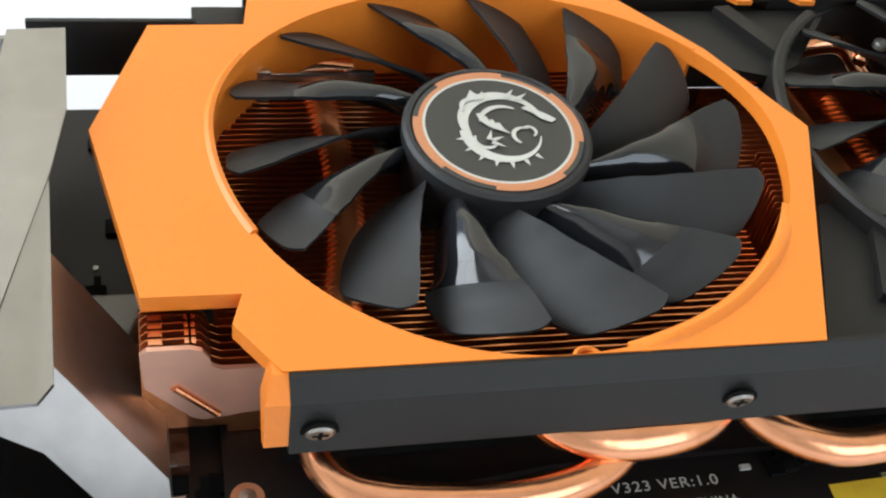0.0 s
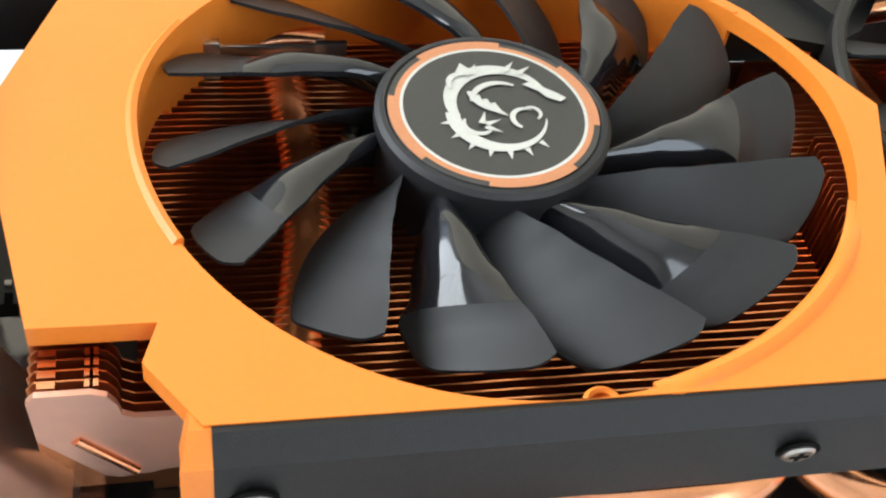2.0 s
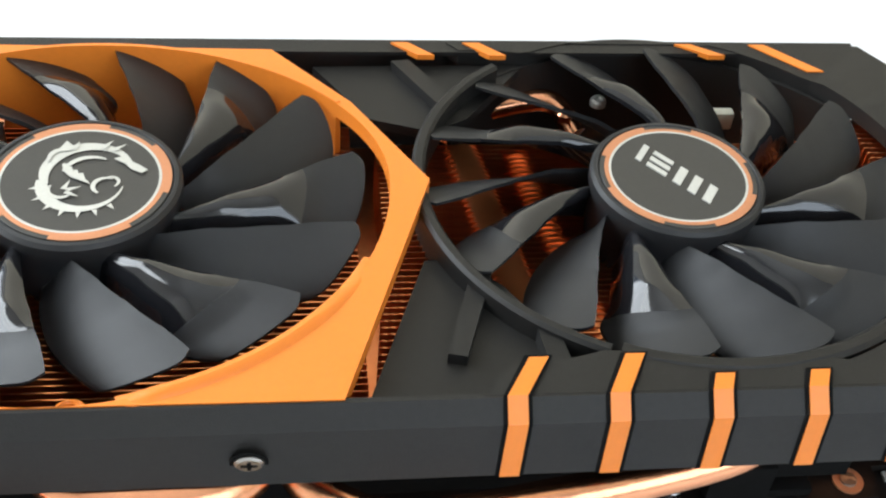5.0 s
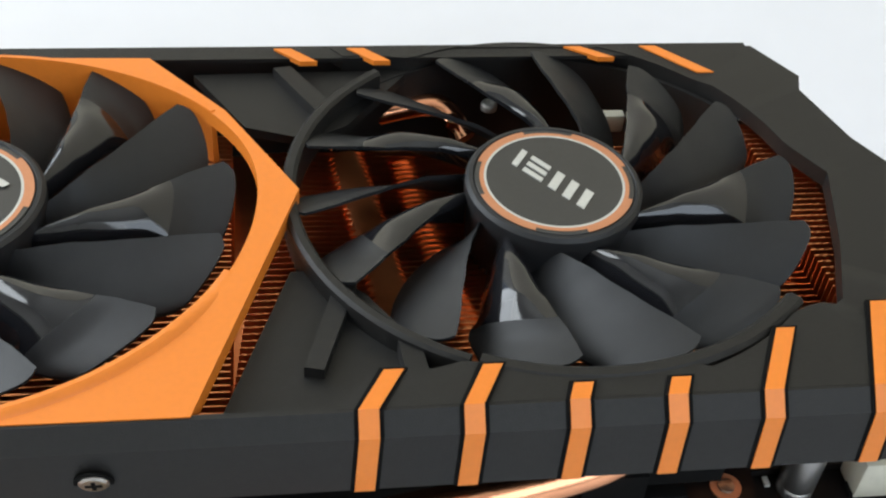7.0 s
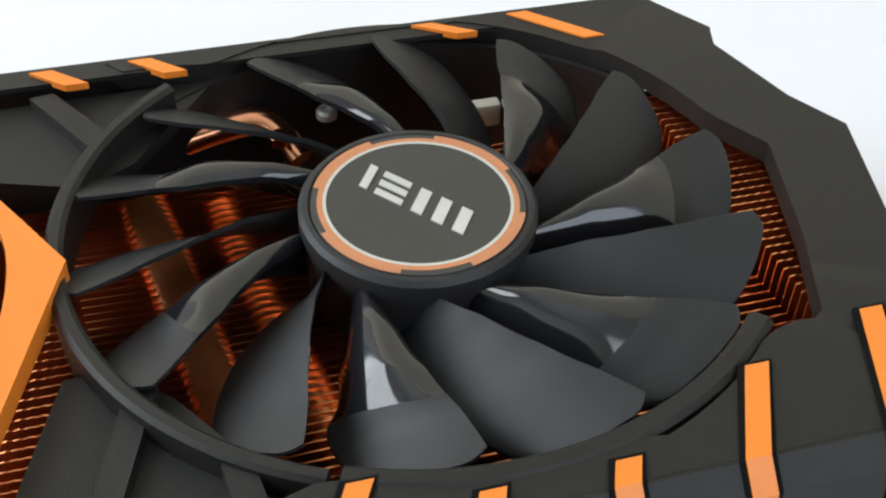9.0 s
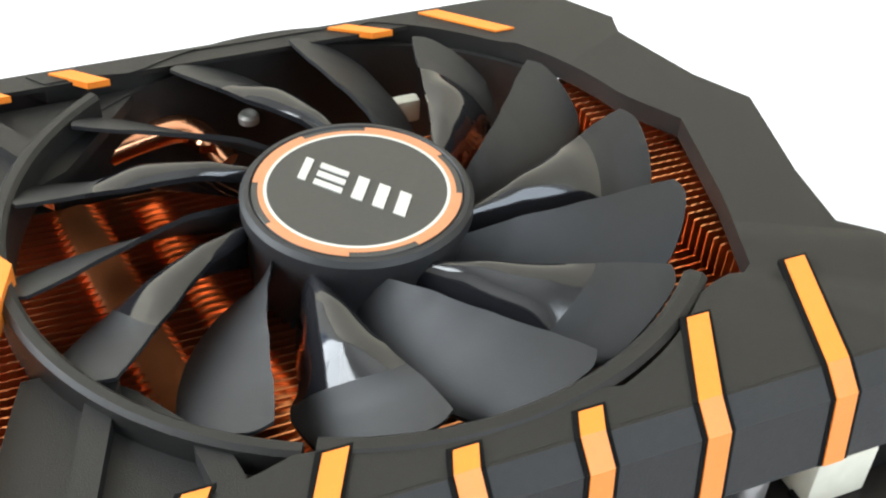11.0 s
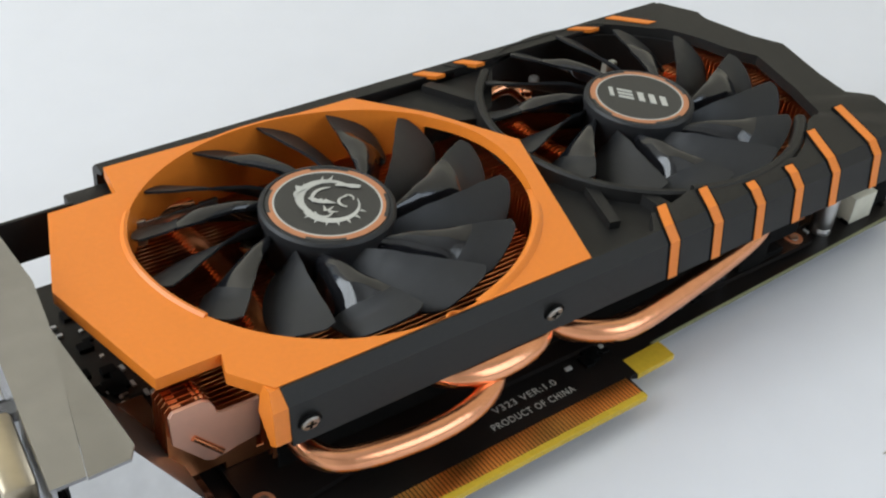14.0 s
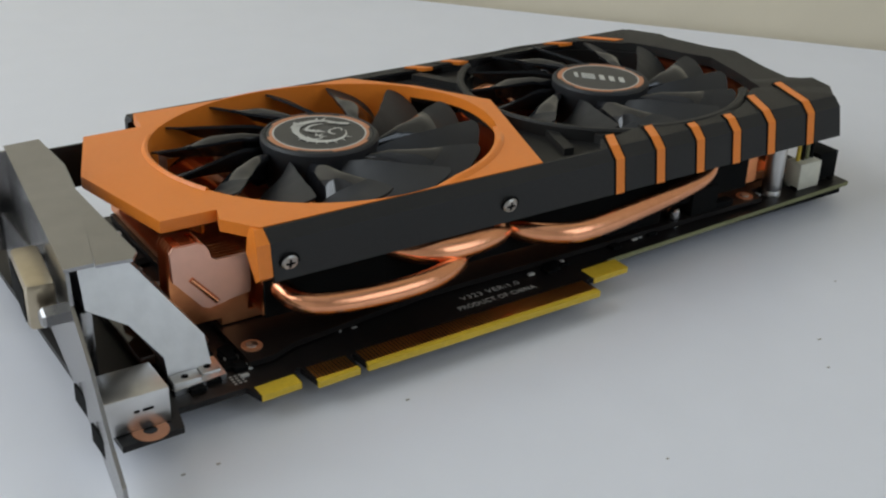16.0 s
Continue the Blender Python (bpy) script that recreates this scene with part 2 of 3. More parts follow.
def piece(name, bm, mats, label="", parent=None, smooth=False):
    """A part of the card, or a part of one of its parts."""
    ob = part(name, bm, mats, parent or card, label, smooth)
    if parent is None:
        ob.matrix_parent_inverse = CARD_INV
    return ob


# orange shroud round the first fan
BORE = 4.95
FLAT = 0.8
LONG = 1.055


def bore(d):
    """Radius of the bore by angle: an oval, flattened towards the rear rail and longer towards the second fan."""
    c, t = math.cos(radians(d)), math.sin(radians(d))
    return BORE / math.sqrt((c / (LONG if c > 0 else 1)) ** 2 + (t / (FLAT if t > 0 else 1)) ** 2)


def oval(bm):
    """Brings a round part to the bore's oval."""
    for v in bm.verts:
        v.co.x *= LONG if v.co.x > 0 else 1
        v.co.y *= FLAT if v.co.y > 0 else 1
    return bm


def flattened(bm, k=FLAT, front=False):
    for v in bm.verts:
        if v.co.y > 0 or front:
            v.co.y *= k
    return bm


orange_line = [(-6.16, -3.46), (-4.70, -3.47), (-4.88, -4.03), (-4.25, -4.92), (4.22, -4.97), (5.92, -0.1), (4.66, 2.2), (3.2, 3.95),
               (-4.0, 4.1), (-4.18, 2.95), (-5.88, 2.92), (-6.88, 0.12)]
shroud = piece("orange_shroud", bevelled(star_plate(orange_line, 0, 0, bore, 0.0, 0.32, slope=lambda x, y: -0.02 * max(0, y)), 0.03, 50),
               ORANGE, "bright orange painted fan shroud plate", smooth=True)
piece("bore_wall", oval(lathe(bmesh.new(), [(BORE + 0.004, -0.02), (BORE + 0.1, -0.02), (BORE + 0.12, -1.25), (BORE + 0.004, -1.25)], 80, 33, 205)), ORANGE, "", shroud, True)
piece("bore_wall", oval(lathe(bmesh.new(), [(BORE + 0.02, -1.25), (BORE + 0.12, -1.25), (BORE + 0.12, -2.5), (BORE + 0.02, -2.5)], 50, 40, 155)), ORANGE, "", shroud, True)
lip = lathe(bmesh.new(), [(BORE - 0.1, -0.1), (BORE - 0.11, 0.0), (BORE - 0.07, 0.06), (BORE + 0.02, 0.085), (BORE + 0.1, 0.06), (BORE + 0.16, 0.0), (BORE + 0.16, -0.1)], 40, -79, -24)
for v in lip.verts:  # the lip rises softly at both ends
    a = math.degrees(math.atan2(v.co.y, v.co.x))
    k = min(1.0, (a + 79) / 7 + 0.1, (-24 - a) / 16 + 0.05)
    if v.co.z > -0.05:
        v.co.z = -0.05 + (v.co.z + 0.05) * max(0.1, k)
piece("raised_lip", oval(lip), ORANGE, "", shroud, True)
piece("raised_lip", oval(lathe(bmesh.new(), [(BORE - 0.06, -0.3), (BORE - 0.05, 0.04), (BORE + 0.03, 0.07), (BORE + 0.12, -0.02), (BORE + 0.1, -0.3)], 40, 150, 207)), ORANGE, "", shroud, True)
# orange end cap at the start of the rail
cap = bmesh.new()
prof = [(-4.6, -0.03), (-4.95, -0.04), (-5.3, -0.3), (-5.44, -1.12), (-5.2, -1.3), (-4.7, -0.7)]
lo = [cap.verts.new((-4.52 + (0.12 if z > -0.2 else 0), y, z)) for y, z in prof]
hi = [cap.verts.new((-4.16, y, z)) for y, z in prof]
cap.faces.new(lo)
cap.faces.new(hi[::-1])
for k in range(6):
    cap.faces.new((lo[k], lo[(k + 1) % 6], hi[(k + 1) % 6], hi[k]))
piece("rail_end_cap", bevelled(cap, 0.03), ORANGE, "", shroud, True)
# small snap-in bracket on the bore edge
clip = lathe(bmesh.new(), [(0.16, -0.5), (0.16, -0.2), (0.2, -0.16), (0.25, -0.2), (0.25, -0.5)], 16, 10, 190, 0.35, -4.9)
box(clip, -0.15, 0.85, -5.0, -4.86, -0.5, -0.2, 0.03)
piece("snap_clip", clip, ORANGE, "", shroud, True)

# long rails
def rail(name, x0, x1, profile, label):
    bm = bmesh.new()
    a, b = ([bm.verts.new((x, y, z)) for y, z in profile] for x in (x0, x1))
    n = len(profile)
    bm.faces.new(a[::-1])
    bm.faces.new(b)
    for k in range(n):
        bm.faces.new((a[k], a[(k + 1) % n], b[(k + 1) % n], b[k]))
    return piece(name, bevelled(bm, 0.03), BLACK, label, smooth=True)


RAIL = [(-4.92, -0.025), (-5.01, -0.025), (-5.3, -0.3), (-5.5, -1.24), (-5.38, -1.26), (-5.2, -0.5), (-4.93, -0.2)]
front_rail = rail("front_rail", -4.16, 16.0, RAIL, "black textured side rail with screws")
rear_rail = rail("rear_rail", -4.05, 15.4, [(4.12, -0.32), (4.12, -0.24), (4.55, -0.24), (4.75, -0.45), (4.8, -3.1), (4.6, -3.1), (4.5, -0.5)], "black textured rear side rail")

piece("rail_arm", bevelled(boxed(-8.05, -5.0, 3.66, 3.78, -1.85, -0.55), 0.03), BLACK, "", rear_rail, True)
piece("rail_arm", bevelled(boxed(-5.06, -3.95, 3.66, 4.2, -1.85, -0.6), 0.03), BLACK, "", rear_rail, True)


def screw(x, y, z, tilt, parent, r=0.22):
    """A countersunk screw with a cross recess; tilt turns its head from up to the front."""
    bm = lathe(bmesh.new(), [(0.001, 0.0), (r, 0.0), (r, 0.05), (r * 0.8, 0.08), (0.001, 0.085)], 24)
    m = Matrix.Translation((x, y, z)) @ Matrix.Rotation(radians(tilt), 4, "X")
    bm.transform(m)
    ob = piece("screw", bm, GUNMETAL, "small steel cross-head screw", parent, True)
    cross = box(bmesh.new(), -r * 0.55, r * 0.55, -r * 0.14, r * 0.14, 0.07, 0.092)
    box(cross, -r * 0.14, r * 0.14, -r * 0.55, r * 0.55, 0.07, 0.091)
    cross.transform(m)
    piece("screw_recess", cross, DARK, "", parent)
    ring = lathe(bmesh.new(), [(r * 1.02, 0.0), (r * 1.28, 0.0), (r * 1.28, 0.035), (r * 1.02, 0.03)], 24)
    ring.transform(m)
    piece("screw_seat", ring, DARK, "", parent, True)


screw(-3.72, -5.40, -0.84, 101, front_rail)
screw(2.84, -5.40, -0.80, 101, front_rail)

# black shroud round the second fan
CX2 = 10.43
OPEN = [(13.75, 3.1), (14.3, 2.4), (15.66, 0.18), (15.2, -1.7), (14.73, -3.1), (13.85, -3.33), (9.0, -0.5), (9.0, 0.5)]
black_line = [(5.9, -4.96), (16.0, -4.96), (16.6, -4.3), (16.85, -3.05), (16.4, -2.65), (16.55, -1.5), (17.0, 0.35), (16.5, 1.2), (16.0, 2.75), (16.2, 3.3),
              (15.5, 4.4), (5.8, 4.45)]


def opening(d):
    """Inner edge of the black shroud by angle."""
    if -45 < d < 43:
        return max(4.8, reach(OPEN, CX2, 0, radians(d)))
    if d < -117:
        return 4.6 + (-117 - d) * 0.085
    if d > 118:
        return 4.6 + (d - 118) * 0.07
    return 4.6 if abs(d) > 70 else 4.75


black = piece("black_shroud", bevelled(star_plate(black_line, CX2, 0, opening, -0.1, 0.34, -130, 130, 3.0,
              slope=lambda x, y: 0.08 if y < -3.2 else (-0.12 if y > 3 else -0.06)), 0.04, 50), BLACK, "black angular fan shroud with orange stripes", smooth=True)
# tail skirt that drops towards the board
piece("tail_skirt", bevelled(star_plate([(x + 0.05, y) for x, y in black_line], CX2, 0, lambda d: reach(black_line, CX2, 0, radians(d)) - 0.25, -0.42, 1.03, -38, 62), 0.03, 50), BLACK, "", black, True)
# ring that stands free on the inner side
piece("fan_ring", bevelled(flattened(lathe(bmesh.new(), [(4.56, -0.85), (4.56, -0.16), (4.62, -0.1), (4.74, -0.1), (4.8, -0.16), (4.8, -0.85)], 64, 128, 244, CX2, 0), 0.95, True), 0.02, 60), BLACK, "", black, True)
piece("fan_ring", flattened(lathe(bmesh.new(), [(4.56, -0.9), (4.56, -0.06), (4.64, 0.01), (4.8, 0.01), (4.88, -0.06), (4.88, -0.9)], 50, -114, -43, CX2, 0), 0.95, True), BLACK, "", black, True)
piece("inner_wall", flattened(lathe(bmesh.new(), [(4.8, -0.5), (4.9, -0.5), (4.9, -2.7), (4.8, -2.7)], 56, 30, 140, CX2, 0), 0.93), BLACK, "", black, True)
# near-black sheet below the front rail that covers the fins behind it
piece("dark_sheet", boxed(-4.1, 12.7, -4.78, -4.7, -2.6, -0.9), DARK, "", black)
for sy in (-1, 1):
    pan = [(4.62, -4.6), (5.72, -1.6), (6.35, -1.6), (6.95, -2.2), (7.6, -3.2), (8.6, -4.2), (8.5, -4.7), (5.9, -4.7)]
    if sy > 0:
        pan = [(4.0, 4.0), (5.0, 2.3), (6.2, 1.9), (6.9, 2.3), (7.6, 3.2), (8.3, 4.1)]
    p = piece("side_panel", bevelled(prism(bmesh.new(), pan, -0.72, -0.52), 0.02), BLACK, "", black, True)
    rib = [(6.47, -1.98), (6.78, -2.12), (6.16, -3.95), (5.86, -3.88)] if sy < 0 else [(5.55, 3.9), (5.9, 3.95), (6.75, 2.55), (6.5, 2.2)]
    piece("panel_rib", bevelled(prism(bmesh.new(), rib, -0.56, -0.3), 0.03), BLACK, "", black, True)
    rib2 = [(7.3, -3.3), (7.65, -3.5), (7.75, -4.2), (7.4, -4.25)] if sy < 0 else [(6.2, 4.0), (6.5, 4.0), (7.3, 3.4), (7.1, 3.2)]
    if sy < 0:
        piece("panel_rib", bevelled(prism(bmesh.new(), rib2, -0.56, -0.22), 0.03), BLACK, "", black, True)

# orange stripes that wrap over the rail
def stripe(x_top, y_top, x_edge, width=0.3):
    def strip(w, lift, name, mat, parent):
        bm = bmesh.new()
        line = [(x_top, y_top, 0.0), (x_edge, -5.0, 0.0), (x_edge, -5.3, -0.29), (x_edge - 0.06, -5.5, -1.25)]
        line[0] = (x_top, y_top - (0.0 if lift > 0.02 else -0.05), 0.0)
        lower, upper = [], []
        for k, (x, y, z) in enumerate(line):
            out = (Vector((0, 0, 1)), Vector((0, -0.38, 0.92)), Vector((0, -0.87, 0.5)), Vector((0, -0.98, 0.2)))[k]
            for s in (-1, 1):
                q = Vector((x + s * w / 2, y, z))
                upper.append(bm.verts.new(q + out * lift))
                lower.append(bm.verts.new(q - out * 0.06))
        for k in range(3):
            a = 2 * k
            bm.faces.new((upper[a], upper[a + 1], upper[a + 3], upper[a + 2]))
            bm.faces.new((lower[a], lower[a + 2], lower[a + 3], lower[a + 1]))
            bm.faces.new((upper[a], upper[a + 2], lower[a + 2], lower[a]))
            bm.faces.new((upper[a + 1], lower[a + 1], lower[a + 3], upper[a + 3]))
        bm.faces.new((upper[0], lower[0], lower[1], upper[1]))
        bm.faces.new((upper[6], upper[7], lower[7], lower[6]))
        return piece(name, bm, mat, "", parent)
    # the shade in the gap round the stripe, drawn as a wider near-black strip
    strip(width + 0.13, 0.012, "stripe_gap_shade", DARK, black)
    strip(width, 0.03, "orange_stripe", ORANGE, black)


for a in ((7.17, -4.28, 6.74), (8.67, -4.26, 8.28), (9.98, -4.7, 9.86), (11.5, -4.68, 11.36), (13.45, -3.78, 12.86), (15.22, -3.28, 14.62)):
    stripe(*a)
for x0, y0, x1, y1 in ((6.3, 3.95, 5.75, 4.4), (7.75, 3.95, 7.2, 4.4), (12.35, 4.0, 11.65, 4.4), (14.3, 3.45, 13.25, 4.4)):
    piece("orange_stripe", prism(bmesh.new(), [(x0 - 0.22, y0), (x0 + 0.12, y0), (x1 + 0.17, y1), (x1 - 0.17, y1)], -0.3, -0.19), ORANGE, "", black)

# ---- fans ----
def blade(kind):
    """One blade from hub to tip, its leading edge high; the ribbed kind has a rounded glossy inner half."""
    bm = bmesh.new()
    nr, ns = 30, 16
    grid = {}

    def ease(t):
        t = min(1.0, max(0.0, t))
        return t * t * (3 - 2 * t)

    for side in (0, 1):
        for i in range(nr + 1):
            u = i / nr
            r = 1.5 + u * 3.1
            high = np.interp(r, [1.5, 1.9, 2.4, 3.1, 3.9, 4.3, 4.7], [-32, -22, -14, -6.5, -1.2, 0.4, 1.5])
            low = np.interp(r, [1.5, 2.65, 3.6, 4.2, 4.7], [-46, -34, -25, -20, -16.5])
            zh = np.interp(u, [0, 0.25, 1], [-0.36, -0.16, -0.12])
            zl = np.interp(u, [0, 0.5, 1], [-1.1, -1.0, -0.85])
            if kind:
                outer = ease((u - 0.5) / 0.3)
                low = (1 - outer) * np.interp(r, [1.5, 2.3, 3.4], [-42, -32, -24]) + outer * (low - 2)
            for j in range(ns + 1):
                s = j / ns
                cut = 0.05 * max(0, 1 - s / 0.2) ** 2 + 0.1 * s * s + 0.035 * max(0, (s - 0.8) / 0.2) ** 2
                rr = r - 3.1 * cut * u ** 3
                a = radians(high + (low - high) * s)
                z = zh + (zl - zh) * (s + 0.2 * math.sin(math.pi * s) * (0.5 - u))
                if kind:
                    t = min(0.985, abs(s - 0.3) / 0.66)
                    roll = zh + 0.04 - 0.04 * s - 0.85 * (1 - math.sqrt(1 - t * t)) - 0.35 * max(0.0, s - 0.84)
                    z = (1 - outer) * roll + outer * z
                z -= side * (0.06 + 0.05 * (1 - u))
                grid[side, i, j] = bm.verts.new((rr * math.cos(a), rr * math.sin(a), z))
    for i in range(nr):
        for j in range(ns):
            for side in (0, 1):
                q = [grid[side, i, j], grid[side, i + 1, j], grid[side, i + 1, j + 1], grid[side, i, j + 1]]
                f = bm.faces.new(q if side else q[::-1])
                f.material_index = 1 if kind and (i + 0.5) / nr < 0.68 else 0
    rim = [(i, 0) for i in range(nr)] + [(nr, j) for j in range(ns)] + [(i, ns) for i in range(nr, 0, -1)] + [(0, j) for j in range(ns, 0, -1)]
    for k in range(len(rim)):
        a, b = rim[k], rim[(k + 1) % len(rim)]
        f = bm.faces.new((grid[0, a[0], a[1]], grid[0, b[0], b[1]], grid[1, b[0], b[1]], grid[1, a[0], a[1]]))
        f.material_index = 1 if kind and a[0] / nr < 0.68 else 0
    return bm


def mesh_of(name, bm, mats, smooth=True):
    ob = part(name, bm, mats, None, "", smooth, True)
    me = ob.data
    bpy.data.objects.remove(ob)
    return me


hub_bm = lathe(bmesh.new(), [(0.001, -1.5), (1.55, -1.5), (1.6, -0.5), (1.66, -0.3), (1.66, -0.1), (1.6, -0.03), (1.53, -0.02), (1.5, -0.06), (0.001, -0.06)], 72)
HUB = mesh_of("hub", hub_bm, [MATTE])
FACE = mesh_of("label_disc", disc(bmesh.new(), 1.49, -0.08, -0.03, n=72, chamfer=0.01), [LABEL], False)
RINGM = mesh_of("white_ring", lathe(bmesh.new(), [(1.275, -0.04), (1.275, -0.022), (1.32, -0.022), (1.32, -0.04)], 72), [SILVER])
SEG = mesh_of("copper_ring", lathe(bmesh.new(), [(1.32, -0.04), (1.32, -0.024), (1.4, -0.024), (1.4, -0.04)], 72), [COPRING])
ARC = mesh_of("copper_arc", lathe(bmesh.new(), [(1.4, -0.04), (1.4, -0.022), (1.485, -0.022), (1.485, -0.04)], 16, -26, 26), [COPRING])


def fan(x, y, phase, arcs, emblem, sx, sy, dx, dy, hub_size):
    hub = link("fan", HUB, card, "black fan with fourteen curved blades", spot(x, y, 0) @ Matrix.Diagonal((hub_size, hub_size, 1, 1)))
    hub.matrix_parent_inverse = CARD_INV
    for k in range(14):
        bm = blade(k % 2)
        bm.transform(Matrix.Translation((dx, dy, 0)) @ Matrix.Diagonal((sx / hub_size, sy / hub_size, 1, 1)) @ Matrix.Rotation(radians(phase - 360 / 14 * k), 4, "Z"))
        part("blade", bm, [MATTE, GLOSS], hub, "", True, True)
    for name, me in (("label_disc", FACE), ("white_ring", RINGM), ("copper_ring", SEG)):
        link(name, me, hub)
    for k in range(4):
        link("copper_arc", ARC, hub, "", pose(0, 0, 0, 0, 0, arcs + 90 * k))
    for name, bm in emblem:
        part(name, bm, SILVER, hub, "pale grey print", False, True)
    return hub


def swoosh():
    """A plain curled crescent with short spurs, as a pale print."""
    bm = bmesh.new()
    top = -0.012
    layer = [0]

    def band(pts):
        layer[0] += 1
        top = -0.012 + 0.0025 * layer[0]
        lo = [(bm.verts.new((*a, top)), bm.verts.new((*b, top))) for a, b in pts]
        for (a, b), (c, d) in zip(lo, lo[1:]):
            bm.faces.new((a, c, d, b))

    def arc(cx, cy, r, a0, a1, w0, w1, n=22, sq=1.0):
        pts = []
        for i in range(n + 1):
            t = i / n
            a = radians(a0 + (a1 - a0) * t)
            w = (w0 + (w1 - w0) * t) * (0.35 + 0.65 * math.sin(math.pi * min(1, t * 0.8 + 0.2)))
            pts.append(((cx + (r + w / 2) * math.cos(a), cy + (r + w / 2) * math.sin(a) * sq), (cx + (r - w / 2) * math.cos(a), cy + (r - w / 2) * math.sin(a) * sq)))
        band(pts)

    arc(0.12, 0.12, 0.72, 25, 200, 0.1, 0.34)
    arc(0.05, -0.1, 0.66, 175, 350, 0.26, 0.06)
    arc(0.15, 0.1, 0.45, 60, 170, 0.05, 0.14)
    arc(0.42, -0.2, 0.2, 60, 240, 0.04, 0.12)
    arc(-0.28, -0.28, 0.2, 150, 330, 0.05, 0.1)
    for k in range(4):  # wing strokes inside the curl
        arc(0.2 + 0.05 * k, 0.42 - 0.09 * k, 0.5 - 0.05 * k, 185, 262 - 8 * k, 0.09, 0.04, 12)
    arc(-0.34, 0.52, 0.22, 60, 200, 0.06, 0.12, 12)
    arc(0.5, -0.12, 0.13, -60, 120, 0.04, 0.08, 10)
    for x, y, a in ((-0.2, -0.32, 20), (-0.2, -0.36, -30), (-0.24, -0.3, 70), (0.3, 0.78, 50), (0.48, 0.72, 35)):
        c, d = math.cos(radians(a)), math.sin(radians(a))
        bm.faces.new([bm.verts.new(v) for v in ((x - 0.05 * d, y + 0.05 * c, 0.02), (x + 0.05 * d, y - 0.05 * c, 0.02), (x + 0.26 * c, y + 0.26 * d, 0.02))])
    for a in range(190, 330, 20):
        c, s = math.cos(radians(a)), math.sin(radians(a))
        p = Vector((0.05 + 0.72 * c, -0.1 + 0.72 * s, top))
        q = Vector((0.05 + 0.88 * c, -0.1 + 0.88 * s, top))
        side = Vector((-s, c, 0)) * 0.045
        bm.faces.new([bm.verts.new(v) for v in (p - side, q, p + side)])
    head = [(0.62, 0.55), (0.95, 0.32), (1.08, 0.2), (0.98, 0.12), (0.8, 0.22), (0.7, 0.36), (0.5, 0.5)]
    bm.faces.new([bm.verts.new((x, y, 0.004)) for x, y in head])
    tuft = [(-0.42, 0.78), (-0.32, 0.98), (-0.2, 0.84), (-0.1, 0.95), (-0.14, 0.72)]
    bm.faces.new([bm.verts.new((x, y, 0.007)) for x, y in tuft])
    return bm


def bars():
    """Plain slanted bars where a wordmark is printed, one mesh each."""
    made = []
    for x0, x1, y0, y1 in ((-0.92, -0.79, -0.24, 0.24), (-0.66, -0.2, 0.13, 0.24), (-0.66, -0.2, -0.055, 0.055), (-0.66, -0.2, -0.24, -0.13),
                           (-0.04, 0.14, -0.24, 0.24), (0.3, 0.48, -0.24, 0.24), (0.64, 0.82, -0.24, 0.24)):
        q = [(x0 - 0.3 * y1, y1), (x1 - 0.3 * y1, y1), (x1 - 0.3 * y0, y0), (x0 - 0.3 * y0, y0)]
        bm = prism(bmesh.new(), q[::-1], -0.03, -0.012)
        bm.transform(Matrix.Rotation(radians(-50), 4, "Z"))
        made.append(("printed_bar", bm))
    return made


fan(0, 0, -15.5, 12, [("emblem", swoosh())], 1.05, 0.94, 0.05, 0.0, 1.02)
fan(CX2, 0, -18, 40, bars(), 1.01, 0.92, 0.0, 0.04, 0.955)

for x, y in ((-1.85, 0.75), (0.35, -2.1)):
    arm = piece("fan_mount", bevelled(boxed(min(x, x * 0.4), max(x, x * 0.4) + 0.2, y - 0.3, y + 0.3, -1.5, -1.2), 0.05), DARK, "", black, True)
    piece("mount_screw", lathe(bmesh.new(), [(0.001, -1.22), (0.17, -1.22), (0.16, -1.1), (0.08, -1.06), (0.001, -1.1)], 16, cx=x, cy=y), GOLDSHELL, "", black, True)

# ---- heatsink: copper-toned fins, end plate and heat pipes ----
sink = piece("heatsink", boxed(-4.9, 15.2, -3.85, 4.2, -3.05, -2.75, 0.03), FIN, "copper toned heatsink with thin stacked fins")


def fin_mesh(x0, x1, z1):
    bm = bmesh.new()
    n = 12
    lo, hi = [], []
    for k in range(n + 1):
        x = x0 + (x1 - x0) * k / n
        for side in (-0.012, 0.012):
            lo.append(bm.verts.new((x, side, -2.75)))
            hi.append(bm.verts.new((x, side, z1 + (0.012 if k % 2 else 0.0))))
    for k in range(n):
        a = 2 * k
        bm.faces.new((hi[a], hi[a + 1], hi[a + 3], hi[a + 2]))
        bm.faces.new((lo[a], hi[a], hi[a + 2], lo[a + 2]))
        bm.faces.new((lo[a + 1], lo[a + 3], hi[a + 3], hi[a + 1]))
    bm.faces.new((lo[0], lo[1], hi[1], hi[0]))
    bm.faces.new((lo[-1], lo[-2], hi[-2], hi[-1]))
    me = mesh_of("fin", bm, [FIN], False)
    return me


FINS = [fin_mesh(-5.0, 4.7, -1.42), fin_mesh(5.2, 13.6, -1.42), fin_mesh(-4.0, 4.7, -1.42)]
for k in range(58):
    y = -4.35 + 0.142 * k
    for me in ((FINS[0] if k > 7 else FINS[2]), FINS[1]):
        if y < (3.2 if me is FINS[0] else 2.7):
            link("fin", me, sink, "", spot(0, y, 0)).matrix_parent_inverse = Matrix()
MIDF = fin_mesh(4.75, 5.5, -0.75)
for k in range(30):
    link("fin", MIDF, sink, "", spot(0.016 * k, -4.2 + 0.145 * k, 0))
